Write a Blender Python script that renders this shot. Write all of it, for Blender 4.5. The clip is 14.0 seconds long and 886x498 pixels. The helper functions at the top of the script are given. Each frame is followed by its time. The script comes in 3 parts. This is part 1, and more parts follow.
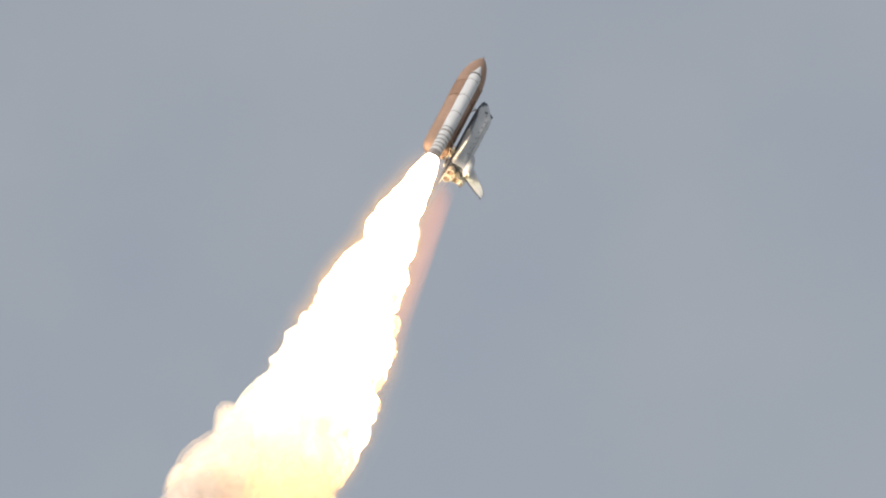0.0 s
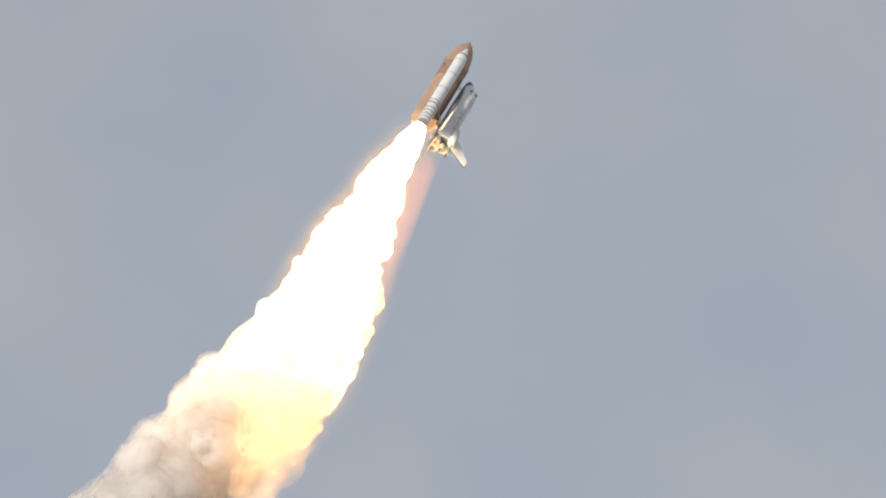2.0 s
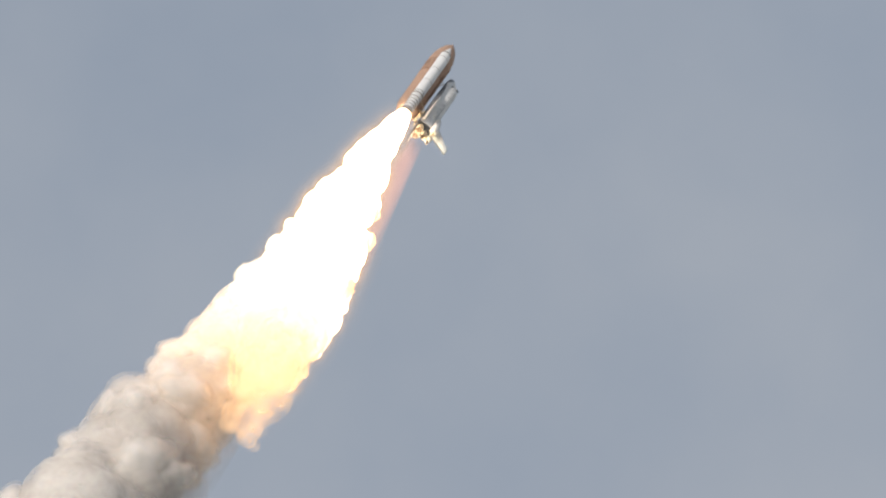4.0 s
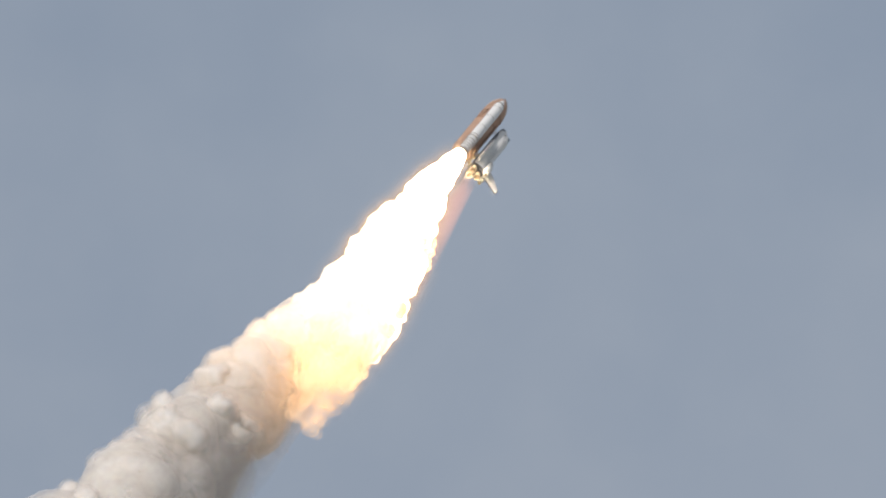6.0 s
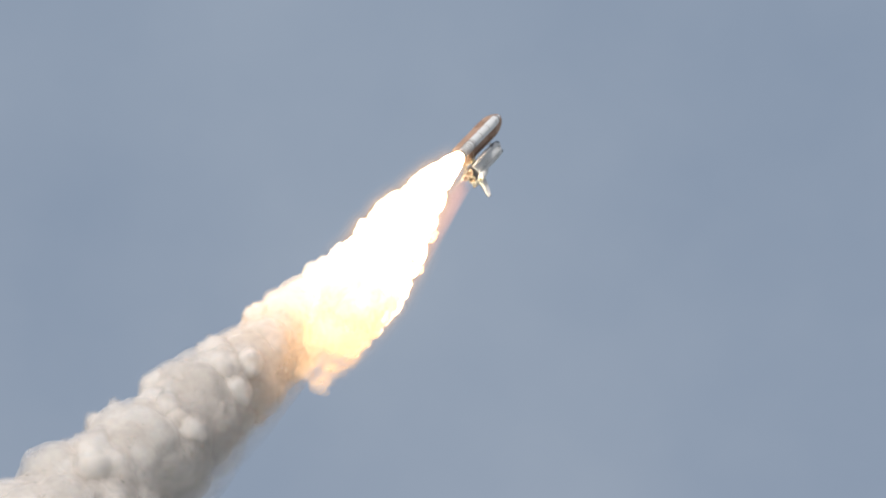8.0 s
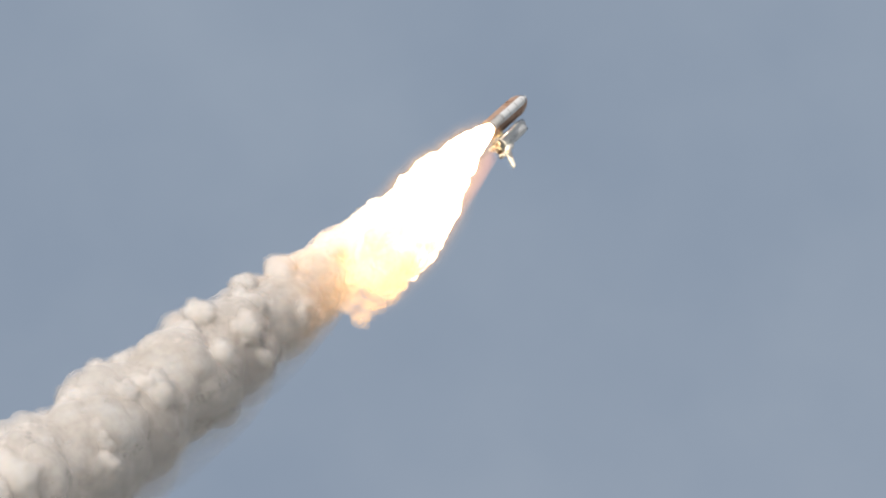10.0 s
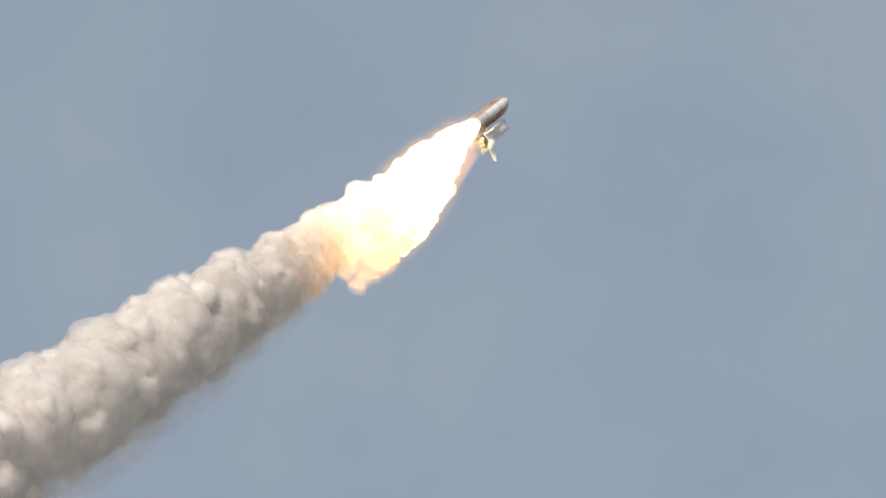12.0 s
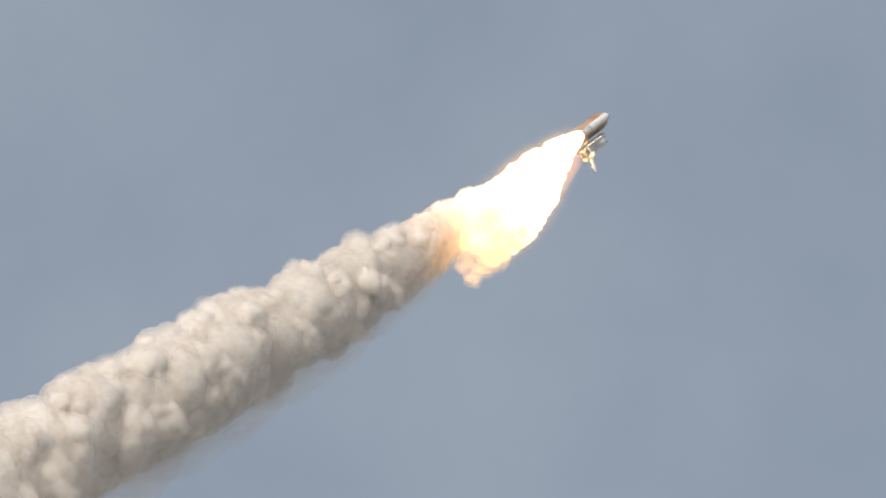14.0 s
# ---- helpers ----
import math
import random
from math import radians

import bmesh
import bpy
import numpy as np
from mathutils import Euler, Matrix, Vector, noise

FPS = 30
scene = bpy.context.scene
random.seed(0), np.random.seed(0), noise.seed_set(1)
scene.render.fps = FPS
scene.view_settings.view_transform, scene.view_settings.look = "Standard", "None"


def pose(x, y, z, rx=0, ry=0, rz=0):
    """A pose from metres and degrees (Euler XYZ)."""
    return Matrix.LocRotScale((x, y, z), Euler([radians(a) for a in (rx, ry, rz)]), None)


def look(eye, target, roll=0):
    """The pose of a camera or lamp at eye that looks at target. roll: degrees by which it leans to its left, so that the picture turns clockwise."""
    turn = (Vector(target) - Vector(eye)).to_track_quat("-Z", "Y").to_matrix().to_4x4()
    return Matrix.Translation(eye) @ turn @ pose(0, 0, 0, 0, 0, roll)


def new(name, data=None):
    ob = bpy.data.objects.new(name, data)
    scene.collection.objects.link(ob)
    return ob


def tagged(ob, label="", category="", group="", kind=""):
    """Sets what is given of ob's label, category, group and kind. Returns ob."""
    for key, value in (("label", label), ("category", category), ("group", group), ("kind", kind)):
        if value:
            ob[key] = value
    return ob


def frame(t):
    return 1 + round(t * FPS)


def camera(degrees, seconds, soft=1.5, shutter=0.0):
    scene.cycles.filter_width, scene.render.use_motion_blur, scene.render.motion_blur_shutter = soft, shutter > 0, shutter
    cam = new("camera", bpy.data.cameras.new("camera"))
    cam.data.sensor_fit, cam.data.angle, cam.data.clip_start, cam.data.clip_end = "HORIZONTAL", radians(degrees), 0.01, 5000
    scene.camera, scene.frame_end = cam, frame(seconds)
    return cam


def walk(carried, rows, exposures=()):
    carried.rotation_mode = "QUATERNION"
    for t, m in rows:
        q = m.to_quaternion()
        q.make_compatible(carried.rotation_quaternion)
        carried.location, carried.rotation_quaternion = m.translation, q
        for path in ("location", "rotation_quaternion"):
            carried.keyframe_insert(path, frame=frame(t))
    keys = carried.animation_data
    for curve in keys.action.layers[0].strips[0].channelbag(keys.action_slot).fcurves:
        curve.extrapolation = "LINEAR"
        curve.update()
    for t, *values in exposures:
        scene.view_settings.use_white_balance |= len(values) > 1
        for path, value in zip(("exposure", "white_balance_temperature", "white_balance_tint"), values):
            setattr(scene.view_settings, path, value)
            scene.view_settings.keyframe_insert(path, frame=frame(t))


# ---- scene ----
cam = camera(5.222, 14.0, soft=2.2)

# The camera stands on the ground and pans after the shuttle: seconds, yaw, pitch in degrees.
AIM = [(0, -0.126, 15.554), (0.5, -1.047, 16.690), (1, -2.017, 17.893), (1.5, -3.117, 18.877), (2, -3.988, 19.956),
       (2.5, -4.950, 21.010), (2.7, -5.344, 21.392), (4.8, -9.627, 25.796), (5, -10.006, 26.272), (5.5, -10.894, 27.141),
       (6, -11.727, 27.812), (6.5, -12.818, 28.554), (7, -13.810, 29.537), (7.5, -14.892, 30.327), (8, -15.920, 30.945),
       (8.2, -16.388, 31.272), (10.3, -20.504, 33.791), (10.5, -20.901, 34.056), (11, -22.119, 34.694), (11.5, -23.244, 35.312),
       (12, -24.258, 35.615), (12.5, -25.022, 36.162), (13, -25.709, 36.640), (13.5, -26.663, 36.959), (14, -27.554, 37.525)]
walk(cam, [(t, pose(0, 0, 0, 90 + p, 0, y)) for t, y, p in AIM],
     exposures=[(0, -0.25, 6450, 10), (1, -0.16, 6450, 10), (1.5, -0.1, 6500, 10), (2.7, -0.08, 6500, 10), (5, -0.2, 6350, 10), (6.5, -0.21, 6250, 10),
                (8, -0.12, 6200, 10), (10.5, -0.08, 6450, 10), (11.2, 0.0, 6500, 10), (12.5, 0.0, 6550, 10), (14, -0.05, 6650, 10)])


# ---- the flight: the shuttle's place and attitude as smooth functions of time ----
def poly(c, t):
    v = 0.0
    for k in c:
        v = v * t + k
    return v


def place(t):
    """Where the middle of the booster nozzles is at t seconds."""
    a, e = radians(poly(FLIGHT_AZ, t)), radians(poly(FLIGHT_EL, t))
    d = poly((3.7, 85, 2928), t)
    return Vector((d * math.sin(a) * math.cos(e), d * math.cos(a) * math.cos(e), d * math.sin(e)))


FLIGHT_AZ = (-6.85e-05, 0.0007459, 0.0158152, 1.8562413, 0.0002219)
FLIGHT_EL = (3.99e-05, -0.0006641, -0.0579001, 2.4128903, 16.0019447)
TURN_X = (0.005177, -0.089288, -0.407199, -31.018402)
TURN_Y = (0.004271, -0.061869, 0.881881, -21.55562)
TURN_Z = (-0.003491, 0.12338, -1.428637, -64.848547)


def ship(t):
    p = place(t)
    return pose(p.x, p.y, p.z, poly(TURN_X, t), poly(TURN_Y, t), poly(TURN_Z, t))


# ---- sky, sun ----
SUN_AZ, SUN_EL = -142.0, 22.0       # heading from +y towards +x, height
world = bpy.data.worlds.new("sky")
scene.world = world
world.use_nodes = True
wn, wl = world.node_tree.nodes, world.node_tree.links
bg = wn["Background"]
sky = wn.new("ShaderNodeTexSky")
sky.sky_type, sky.sun_disc = "NISHITA", False
sky.sun_elevation, sky.sun_rotation = radians(SUN_EL), radians(SUN_AZ)
sky.air_density, sky.dust_density, sky.ozone_density = 1.0, 2.0, 1.0
wtc = wn.new("ShaderNodeTexCoord")
veil = wn.new("ShaderNodeTexNoise")          # thin high haze, slightly uneven
veil.inputs["Scale"].default_value, veil.inputs["Detail"].default_value = 26.0, 5.0
wl.new(wtc.outputs["Generated"], veil.inputs["Vector"])
ramp = wn.new("ShaderNodeMapRange")
ramp.inputs["From Min"].default_value, ramp.inputs["From Max"].default_value = 0.3, 0.7
ramp.inputs["To Min"].default_value, ramp.inputs["To Max"].default_value = 0.62, 0.86
wl.new(veil.outputs["Fac"], ramp.inputs["Value"])
haze = wn.new("ShaderNodeMix")
haze.data_type = "RGBA"
low = wn.new("ShaderNodeSeparateXYZ")
wl.new(wtc.outputs["Generated"], low.inputs["Vector"])
up = wn.new("ShaderNodeMapRange")              # the haze is paler and warmer towards the horizon
up.inputs["From Min"].default_value, up.inputs["From Max"].default_value = 0.36, 0.56
wl.new(low.outputs["Z"], up.inputs["Value"])
tone = wn.new("ShaderNodeMix")
tone.data_type = "RGBA"
tone.inputs["A"].default_value, tone.inputs["B"].default_value = (4.7, 4.9, 5.25, 1), (3.55, 4.15, 4.95, 1)
wl.new(up.outputs["Result"], tone.inputs["Factor"])
wl.new(tone.outputs["Result"], haze.inputs["B"])
wl.new(ramp.outputs["Result"], haze.inputs["Factor"])
wl.new(sky.outputs["Color"], haze.inputs["A"])
wl.new(haze.outputs["Result"], bg.inputs["Color"])
bg.inputs["Strength"].default_value = 0.10

sun = new("sun", bpy.data.lights.new("sun", "SUN"))
sun.data.energy, sun.data.angle, sun.data.color = 2.6, radians(0.6), (1.0, 0.915, 0.83)
sdir = Vector((math.sin(radians(SUN_AZ)) * math.cos(radians(SUN_EL)), math.cos(radians(SUN_AZ)) * math.cos(radians(SUN_EL)),
               math.sin(radians(SUN_EL))))
sun.matrix_world = look(sdir * 100, (0, 0, 0))


# ---- materials ----
def material(name):
    m = bpy.data.materials.new(name)
    m.use_nodes = True
    return m, m.node_tree.nodes, m.node_tree.links, m.node_tree.nodes["Principled BSDF"]


def surface(name, colour, rough=0.6, metal=0.0, vary=0.18, scale=0.6, fine=6.0, bump=0.05, streak=(1, 1, 1)):
    """A painted or foamed skin: coarse stains, fine grain, slight relief."""
    m, n, l, b = material(name)
    tc, mp = n.new("ShaderNodeTexCoord"), n.new("ShaderNodeMapping")
    mp.inputs["Scale"].default_value = streak
    l.new(tc.outputs["Object"], mp.inputs["Vector"])
    big, small = n.new("ShaderNodeTexNoise"), n.new("ShaderNodeTexNoise")
    big.inputs["Scale"].default_value, big.inputs["Detail"].default_value = scale, 4
    small.inputs["Scale"].default_value, small.inputs["Detail"].default_value = fine, 3
    for k in (big, small):
        l.new(mp.outputs["Vector"], k.inputs["Vector"])
    add = n.new("ShaderNodeMath")
    add.operation = "ADD"
    l.new(big.outputs["Fac"], add.inputs[0])
    l.new(small.outputs["Fac"], add.inputs[1])
    r = n.new("ShaderNodeMapRange")
    r.inputs["From Min"].default_value, r.inputs["From Max"].default_value = 0.6, 1.4
    r.inputs["To Min"].default_value, r.inputs["To Max"].default_value = 1 - vary, 1 + vary
    l.new(add.outputs["Value"], r.inputs["Value"])
    mix = n.new("ShaderNodeVectorMath")
    mix.operation = "SCALE"
    mix.inputs[0].default_value = colour
    l.new(r.outputs["Result"], mix.inputs["Scale"])
    l.new(mix.outputs["Vector"], b.inputs["Base Color"])
    b.inputs["Roughness"].default_value, b.inputs["Metallic"].default_value = rough, metal
    bp = n.new("ShaderNodeBump")
    bp.inputs["Strength"].default_value, bp.inputs["Distance"].default_value = 0.5, bump
    l.new(small.outputs["Fac"], bp.inputs["Height"])
    l.new(bp.outputs["Normal"], b.inputs["Normal"])
    return m


# foam, joint band and black tile are paler, with distance haze painted in
foam = surface("orange foam", (0.46, 0.30, 0.215), 0.9, 0, 0.22, 0.25, 3.0, 0.06, (1, 1, 0.4))
foam_dark = surface("dark foam", (0.27, 0.15, 0.095), 0.9, 0, 0.2, 0.4, 3.0, 0.05)
white_paint = surface("white booster paint", (0.82, 0.82, 0.81), 0.5, 0, 0.10, 0.3, 2.0, 0.02, (1, 1, 0.35))
dark_band = surface("dark joint band", (0.13, 0.115, 0.10), 0.7)
grey_skirt = surface("weathered grey skirt", (0.36, 0.34, 0.32), 0.6, 0.1)
white_tile = surface("white tile blanket", (0.72, 0.72, 0.71), 0.7, 0, 0.14, 0.5, 3.0, 0.03)
black_tile = surface("black tile", (0.13, 0.136, 0.155), 0.55, 0, 0.35, 0.8, 4.0, 0.02)
grey_edge = surface("grey carbon edge", (0.16, 0.16, 0.165), 0.5)
steel = surface("heat-stained steel", (0.66, 0.58, 0.46), 0.45, 0.35, 0.25, 1.2, 6.0, 0.02)
# the flame's glow in the bells is put into this tan
bell_inside = surface("glow-toned bell inside", (0.42, 0.31, 0.24), 0.6, 0.2, 0.25, 1.2, 5.0, 0.02)
glass_dark = surface("cockpit glass", (0.01, 0.012, 0.015), 0.08, 0, 0.1)
strut_metal = surface("painted strut", (0.55, 0.45, 0.30), 0.6, 0.2)


def hot_gas(name, origin, stops, dissolve=None, body=None, thin=0.0, deep=0.0, soft_form=0.0, wisp_size=2.2, tube=1.0):
    """Gas that glows by how far behind the nozzles it is (along origin's -z), and ends as smoke-grey body or dissolves."""
    m, n, l, b = material(name)
    tc = n.new("ShaderNodeTexCoord")
    tc.object = origin
    sep = n.new("ShaderNodeSeparateXYZ")
    l.new(tc.outputs["Object"], sep.inputs["Vector"])
    ns = n.new("ShaderNodeTexNoise")
    ns.inputs["Scale"].default_value, ns.inputs["Detail"].default_value = 0.03, 2.5
    l.new(tc.outputs["Object"], ns.inputs["Vector"])
    wob = n.new("ShaderNodeMath")
    wob.operation = "MULTIPLY_ADD"
    wob.inputs[1].default_value, wob.inputs[2].default_value = 60.0, -30.0
    l.new(ns.outputs["Fac"], wob.inputs[0])
    sub = n.new("ShaderNodeMath")
    sub.operation = "SUBTRACT"
    l.new(wob.outputs["Value"], sub.inputs[0])
    l.new(sep.outputs["Z"], sub.inputs[1])        # metres behind the nozzles, uneven
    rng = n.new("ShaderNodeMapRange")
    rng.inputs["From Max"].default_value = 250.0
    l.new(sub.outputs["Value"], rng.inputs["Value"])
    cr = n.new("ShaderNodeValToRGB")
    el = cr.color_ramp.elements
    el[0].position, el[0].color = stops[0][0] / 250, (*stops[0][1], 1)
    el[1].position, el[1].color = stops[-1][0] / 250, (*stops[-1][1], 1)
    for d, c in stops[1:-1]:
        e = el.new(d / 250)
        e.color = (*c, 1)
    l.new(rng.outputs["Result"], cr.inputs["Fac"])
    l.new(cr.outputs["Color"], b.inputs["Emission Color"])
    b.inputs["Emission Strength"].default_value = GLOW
    b.inputs["Base Color"].default_value = (*(body or (0.8, 0.6, 0.4)), 1)
    b.inputs["Roughness"].default_value = 1.0
    b.inputs["Specular IOR Level"].default_value = 0.0
    if dissolve:
        fine = n.new("ShaderNodeTexNoise")
        fine.inputs["Scale"].default_value, fine.inputs["Detail"].default_value = 0.075, 4
        l.new(tc.outputs["Object"], fine.inputs["Vector"])
        fw = n.new("ShaderNodeMath")
        fw.operation = "MULTIPLY_ADD"
        fw.inputs[1].default_value = 110.0
        l.new(fine.outputs["Fac"], fw.inputs[0])
        l.new(sub.outputs["Value"], fw.inputs[2])
        al = n.new("ShaderNodeMapRange")
        al.interpolation_type = "SMOOTHSTEP"
        al.inputs["From Min"].default_value, al.inputs["From Max"].default_value = dissolve[0] + 55, dissolve[1] + 55
        al.inputs["To Min"].default_value, al.inputs["To Max"].default_value = 1.0, 0.0
        l.new(fw.outputs["Value"], al.inputs["Value"])
        l.new(al.outputs["Result"], b.inputs["Alpha"])
    if thin:
        wisp, wr = n.new("ShaderNodeTexNoise"), n.new("ShaderNodeMapRange")
        own = n.new("ShaderNodeTexCoord")
        wisp.inputs["Scale"].default_value, wisp.inputs["Detail"].default_value = wisp_size, 3
        l.new(own.outputs["Object"], wisp.inputs["Vector"])
        wr.inputs["From Min"].default_value, wr.inputs["From Max"].default_value = 0.3, 0.7
        wr.inputs["To Min"].default_value, wr.inputs["To Max"].default_value = thin * (0.3 if wisp_size < 0.05 else 0.55), thin
        l.new(wisp.outputs["Fac"], wr.inputs["Value"])
        # thin smoke is lit through as well as on its near side
        lit, both, clear, veil_mix = n.new("ShaderNodeBsdfTranslucent"), n.new("ShaderNodeMixShader"), n.new("ShaderNodeBsdfTransparent"), n.new("ShaderNodeMixShader")
        lit.inputs["Color"].default_value = b.inputs["Base Color"].default_value
        both.inputs["Fac"].default_value = 0.5
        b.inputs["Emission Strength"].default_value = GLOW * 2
        l.new(b.outputs["BSDF"], both.inputs[1])
        l.new(lit.outputs["BSDF"], both.inputs[2])
        l.new(wr.outputs["Result"], veil_mix.inputs["Fac"])
        l.new(clear.outputs["BSDF"], veil_mix.inputs[1])
        l.new(both.outputs["Shader"], veil_mix.inputs[2])
        l.new(veil_mix.outputs["Shader"], n["Material Output"].inputs["Surface"])
    if deep:
        b.inputs["Subsurface Weight"].default_value, b.inputs["Subsurface Scale"].default_value = 1.0, deep
        b.inputs["Subsurface Radius"].default_value = (1.0, 0.92, 0.84)
    if soft_form:                                  # light wraps round the whole billow more than round its lobes
        own, tf, geo, mixn = n.new("ShaderNodeTexCoord"), n.new("ShaderNodeVectorTransform"), n.new("ShaderNodeNewGeometry"), n.new("ShaderNodeMix")
        tf.vector_type, tf.convert_from, tf.convert_to = "VECTOR", "OBJECT", "WORLD"
        nz = n.new("ShaderNodeVectorMath")
        nz.operation = "NORMALIZE"
        flat = n.new("ShaderNodeVectorMath")
        flat.operation = "MULTIPLY"
        flat.inputs[1].default_value = (1, 1, tube)
        l.new(own.outputs["Object"], flat.inputs[0])
        l.new(flat.outputs["Vector"], tf.inputs["Vector"])
        l.new(tf.outputs["Vector"], nz.inputs[0])
        mixn.data_type = "VECTOR"
        mixn.inputs[0].default_value = soft_form
        l.new(geo.outputs["Normal"], mixn.inputs[4])
        l.new(nz.outputs["Vector"], mixn.inputs[5])
        l.new(mixn.outputs[1], b.inputs["Normal"])
    m.cycles.emission_sampling = "FRONT" if dissolve else "NONE"
    return m, n, l, b


GLOW = 60.0


scene.cycles.transparent_max_bounces = 96


# ---- mesh helpers ----
def part(name, bm, mat, parent, label="", smooth=True):
    me = bpy.data.meshes.new(name)
    bmesh.ops.recalc_face_normals(bm, faces=bm.faces)
    bm.to_mesh(me)
    bm.free()
    for k in (mat if isinstance(mat, (list, tuple)) else [mat]):
        me.materials.append(k)
    if smooth:
        me.shade_smooth()
        me.set_sharp_from_angle(angle=radians(35))
    ob = new(name, me)
    ob.parent = parent
    return tagged(ob, label)


def rings(bm, loops, close=True):
    """Skin a row of loops (lists of points); a single point closes an end."""
    prev = None
    for lp in loops:
        vs = [bm.verts.new(p) for p in lp]
        if prev:
            a, b = prev, vs
            n = max(len(a), len(b))
            for i in range(n):
                j = (i + 1) % n
                f = [a[i % len(a)], a[j % len(a)], b[j % len(b)], b[i % len(b)]]
                f = [v for k, v in enumerate(f) if v not in f[:k]]
                if len(f) > 2:
                    bm.faces.new(f)
        prev = vs
    return bm


def lathe(profile, at=(0, 0), seg=40, bm=None):
    """Turn (radius, z) round a line parallel to z."""
    bm = bm or bmesh.new()
    loops = []
    for r, z in profile:
        if r < 1e-4:
            loops.append([(at[0], at[1], z)])
        else:
            loops.append([(at[0] + r * math.cos(2 * math.pi * i / seg), at[1] + r * math.sin(2 * math.pi * i / seg), z) for i in range(seg)])
    return rings(bm, loops)


def rod(a, b, r, seg=10, bm=None, r2=None):
    bm = bm or bmesh.new()
    a, b = Vector(a), Vector(b)
    q = (b - a).to_track_quat("Z", "Y").to_matrix()
    loops = [[a]]
    for p, rr in ((a, r), (b, r2 or r)):
        loops.append([p + q @ Vector((rr * math.cos(2 * math.pi * i / seg), rr * math.sin(2 * math.pi * i / seg), 0)) for i in range(seg)])
    loops.append([b])
    return rings(bm, loops)


def slab(corners, normal, thick_of, bm=None):
    """A tapered blade: corners of its plan, with a thickness at each."""
    bm = bm or bmesh.new()
    n = Vector(normal)
    up = [bm.verts.new(Vector(c) + n * t / 2) for c, t in zip(corners, thick_of)]
    dn = [bm.verts.new(Vector(c) - n * t / 2) for c, t in zip(corners, thick_of)]
    bm.faces.new(up)
    bm.faces.new(dn[::-1])
    for i in range(len(up)):
        j = (i + 1) % len(up)
        bm.faces.new((up[i], dn[i], dn[j], up[j]))
    return bm


def block(c, size, bm=None):
    bm = bm or bmesh.new()
    bmesh.ops.create_cube(bm, size=1, matrix=Matrix.LocRotScale(c, None, size))
    return bm


# ---- the ground, out of view below ----
def build_ground():
    m, n, l, b = material("pale bounce ground")
    tc, ns, cr = n.new("ShaderNodeTexCoord"), n.new("ShaderNodeTexNoise"), n.new("ShaderNodeValToRGB")
    ns.inputs["Scale"].default_value, ns.inputs["Detail"].default_value = 0.01, 8
    l.new(tc.outputs["Object"], ns.inputs["Vector"])
    # tones lifted so the unseen ground bounces fill light onto smoke and hull
    cr.color_ramp.elements[0].position, cr.color_ramp.elements[0].color = 0.35, (0.42, 0.42, 0.37, 1)
    cr.color_ramp.elements[1].position, cr.color_ramp.elements[1].color = 0.7, (0.62, 0.59, 0.53, 1)
    l.new(ns.outputs["Fac"], cr.inputs["Fac"])
    l.new(cr.outputs["Color"], b.inputs["Base Color"])
    b.inputs["Roughness"].default_value = 0.95
    bm = bmesh.new()
    rings(bm, [[(0, 0, -1.7)]] + [[(r * math.cos(a * math.pi / 32), r * math.sin(a * math.pi / 32), -1.7) for a in range(64)] for r in (500, 2000, 8000, 30000)])
    g = part("ground", bm, m, None)
    tagged(g, "flat unseen ground below the flight, pale to bounce light up", "ground", kind="structure")


build_ground()


# ---- the shuttle: x to its port wing, y from the tank to the orbiter's back, z to the nose; z = 0 at the booster skirts ----
def build_tank(root):
    prof = [(0, 56.1), (0.32, 55.9), (0.42, 55.2)]
    for i in range(1, 15):
        u = i / 14
        prof.append((0.42 + 3.78 * math.sin(u * math.pi / 2) ** 0.92, 55.2 - 13.2 * u ** 1.25))
    prof += [(4.2, 40.0), (4.2, 36.2), (4.2, 13.0)]
    for i in range(1, 9):
        a = i / 8 * math.pi / 2
        prof.append((4.2 * math.cos(a) if i < 8 else 0, 13.0 - 3.8 * math.sin(a)))
    tank = part("external_tank", lathe(prof, seg=64), foam, root, "rust-orange foam fuel tank with a pointed nose")
    for z in (40.0, 33.2):
        part("flange", lathe([(4.2, z + 0.25), (4.27, z + 0.2), (4.27, z - 0.2), (4.2, z - 0.25)], seg=64), foam_dark, tank)
    bm = bmesh.new()                               # ribbed band between the two tanks
    for i in range(96):
        a = 2 * math.pi * i / 96
        m = Matrix.Rotation(a, 4, "Z") @ Matrix.LocRotScale((4.22, 0, 36.6), None, (0.1, 0.12, 6.2))
        bmesh.ops.create_cube(bm, size=1, matrix=m)
    part("ribbed_band", bm, foam, tank, smooth=False)
    line = rod((2.4, 3.7, 35), (2.4, 3.7, 12.5), 0.24)
    rod((2.4, 3.7, 35), (2.2, 3.2, 36.4), 0.24, bm=line)
    rod((2.4, 3.7, 12.5), (2.0, 5.2, 10.8), 0.24, bm=line)
    part("feed_line", line, foam_dark, tank, "oxygen feed pipe along the tank")
    part("cable_tray", block((0.9, 4.15, 28), (0.3, 0.3, 30)), foam_dark, tank, smooth=False)
    part("vent_spike", lathe([(0, 57.0), (0.1, 56.4), (0.16, 55.8)], seg=10), grey_edge, tank)


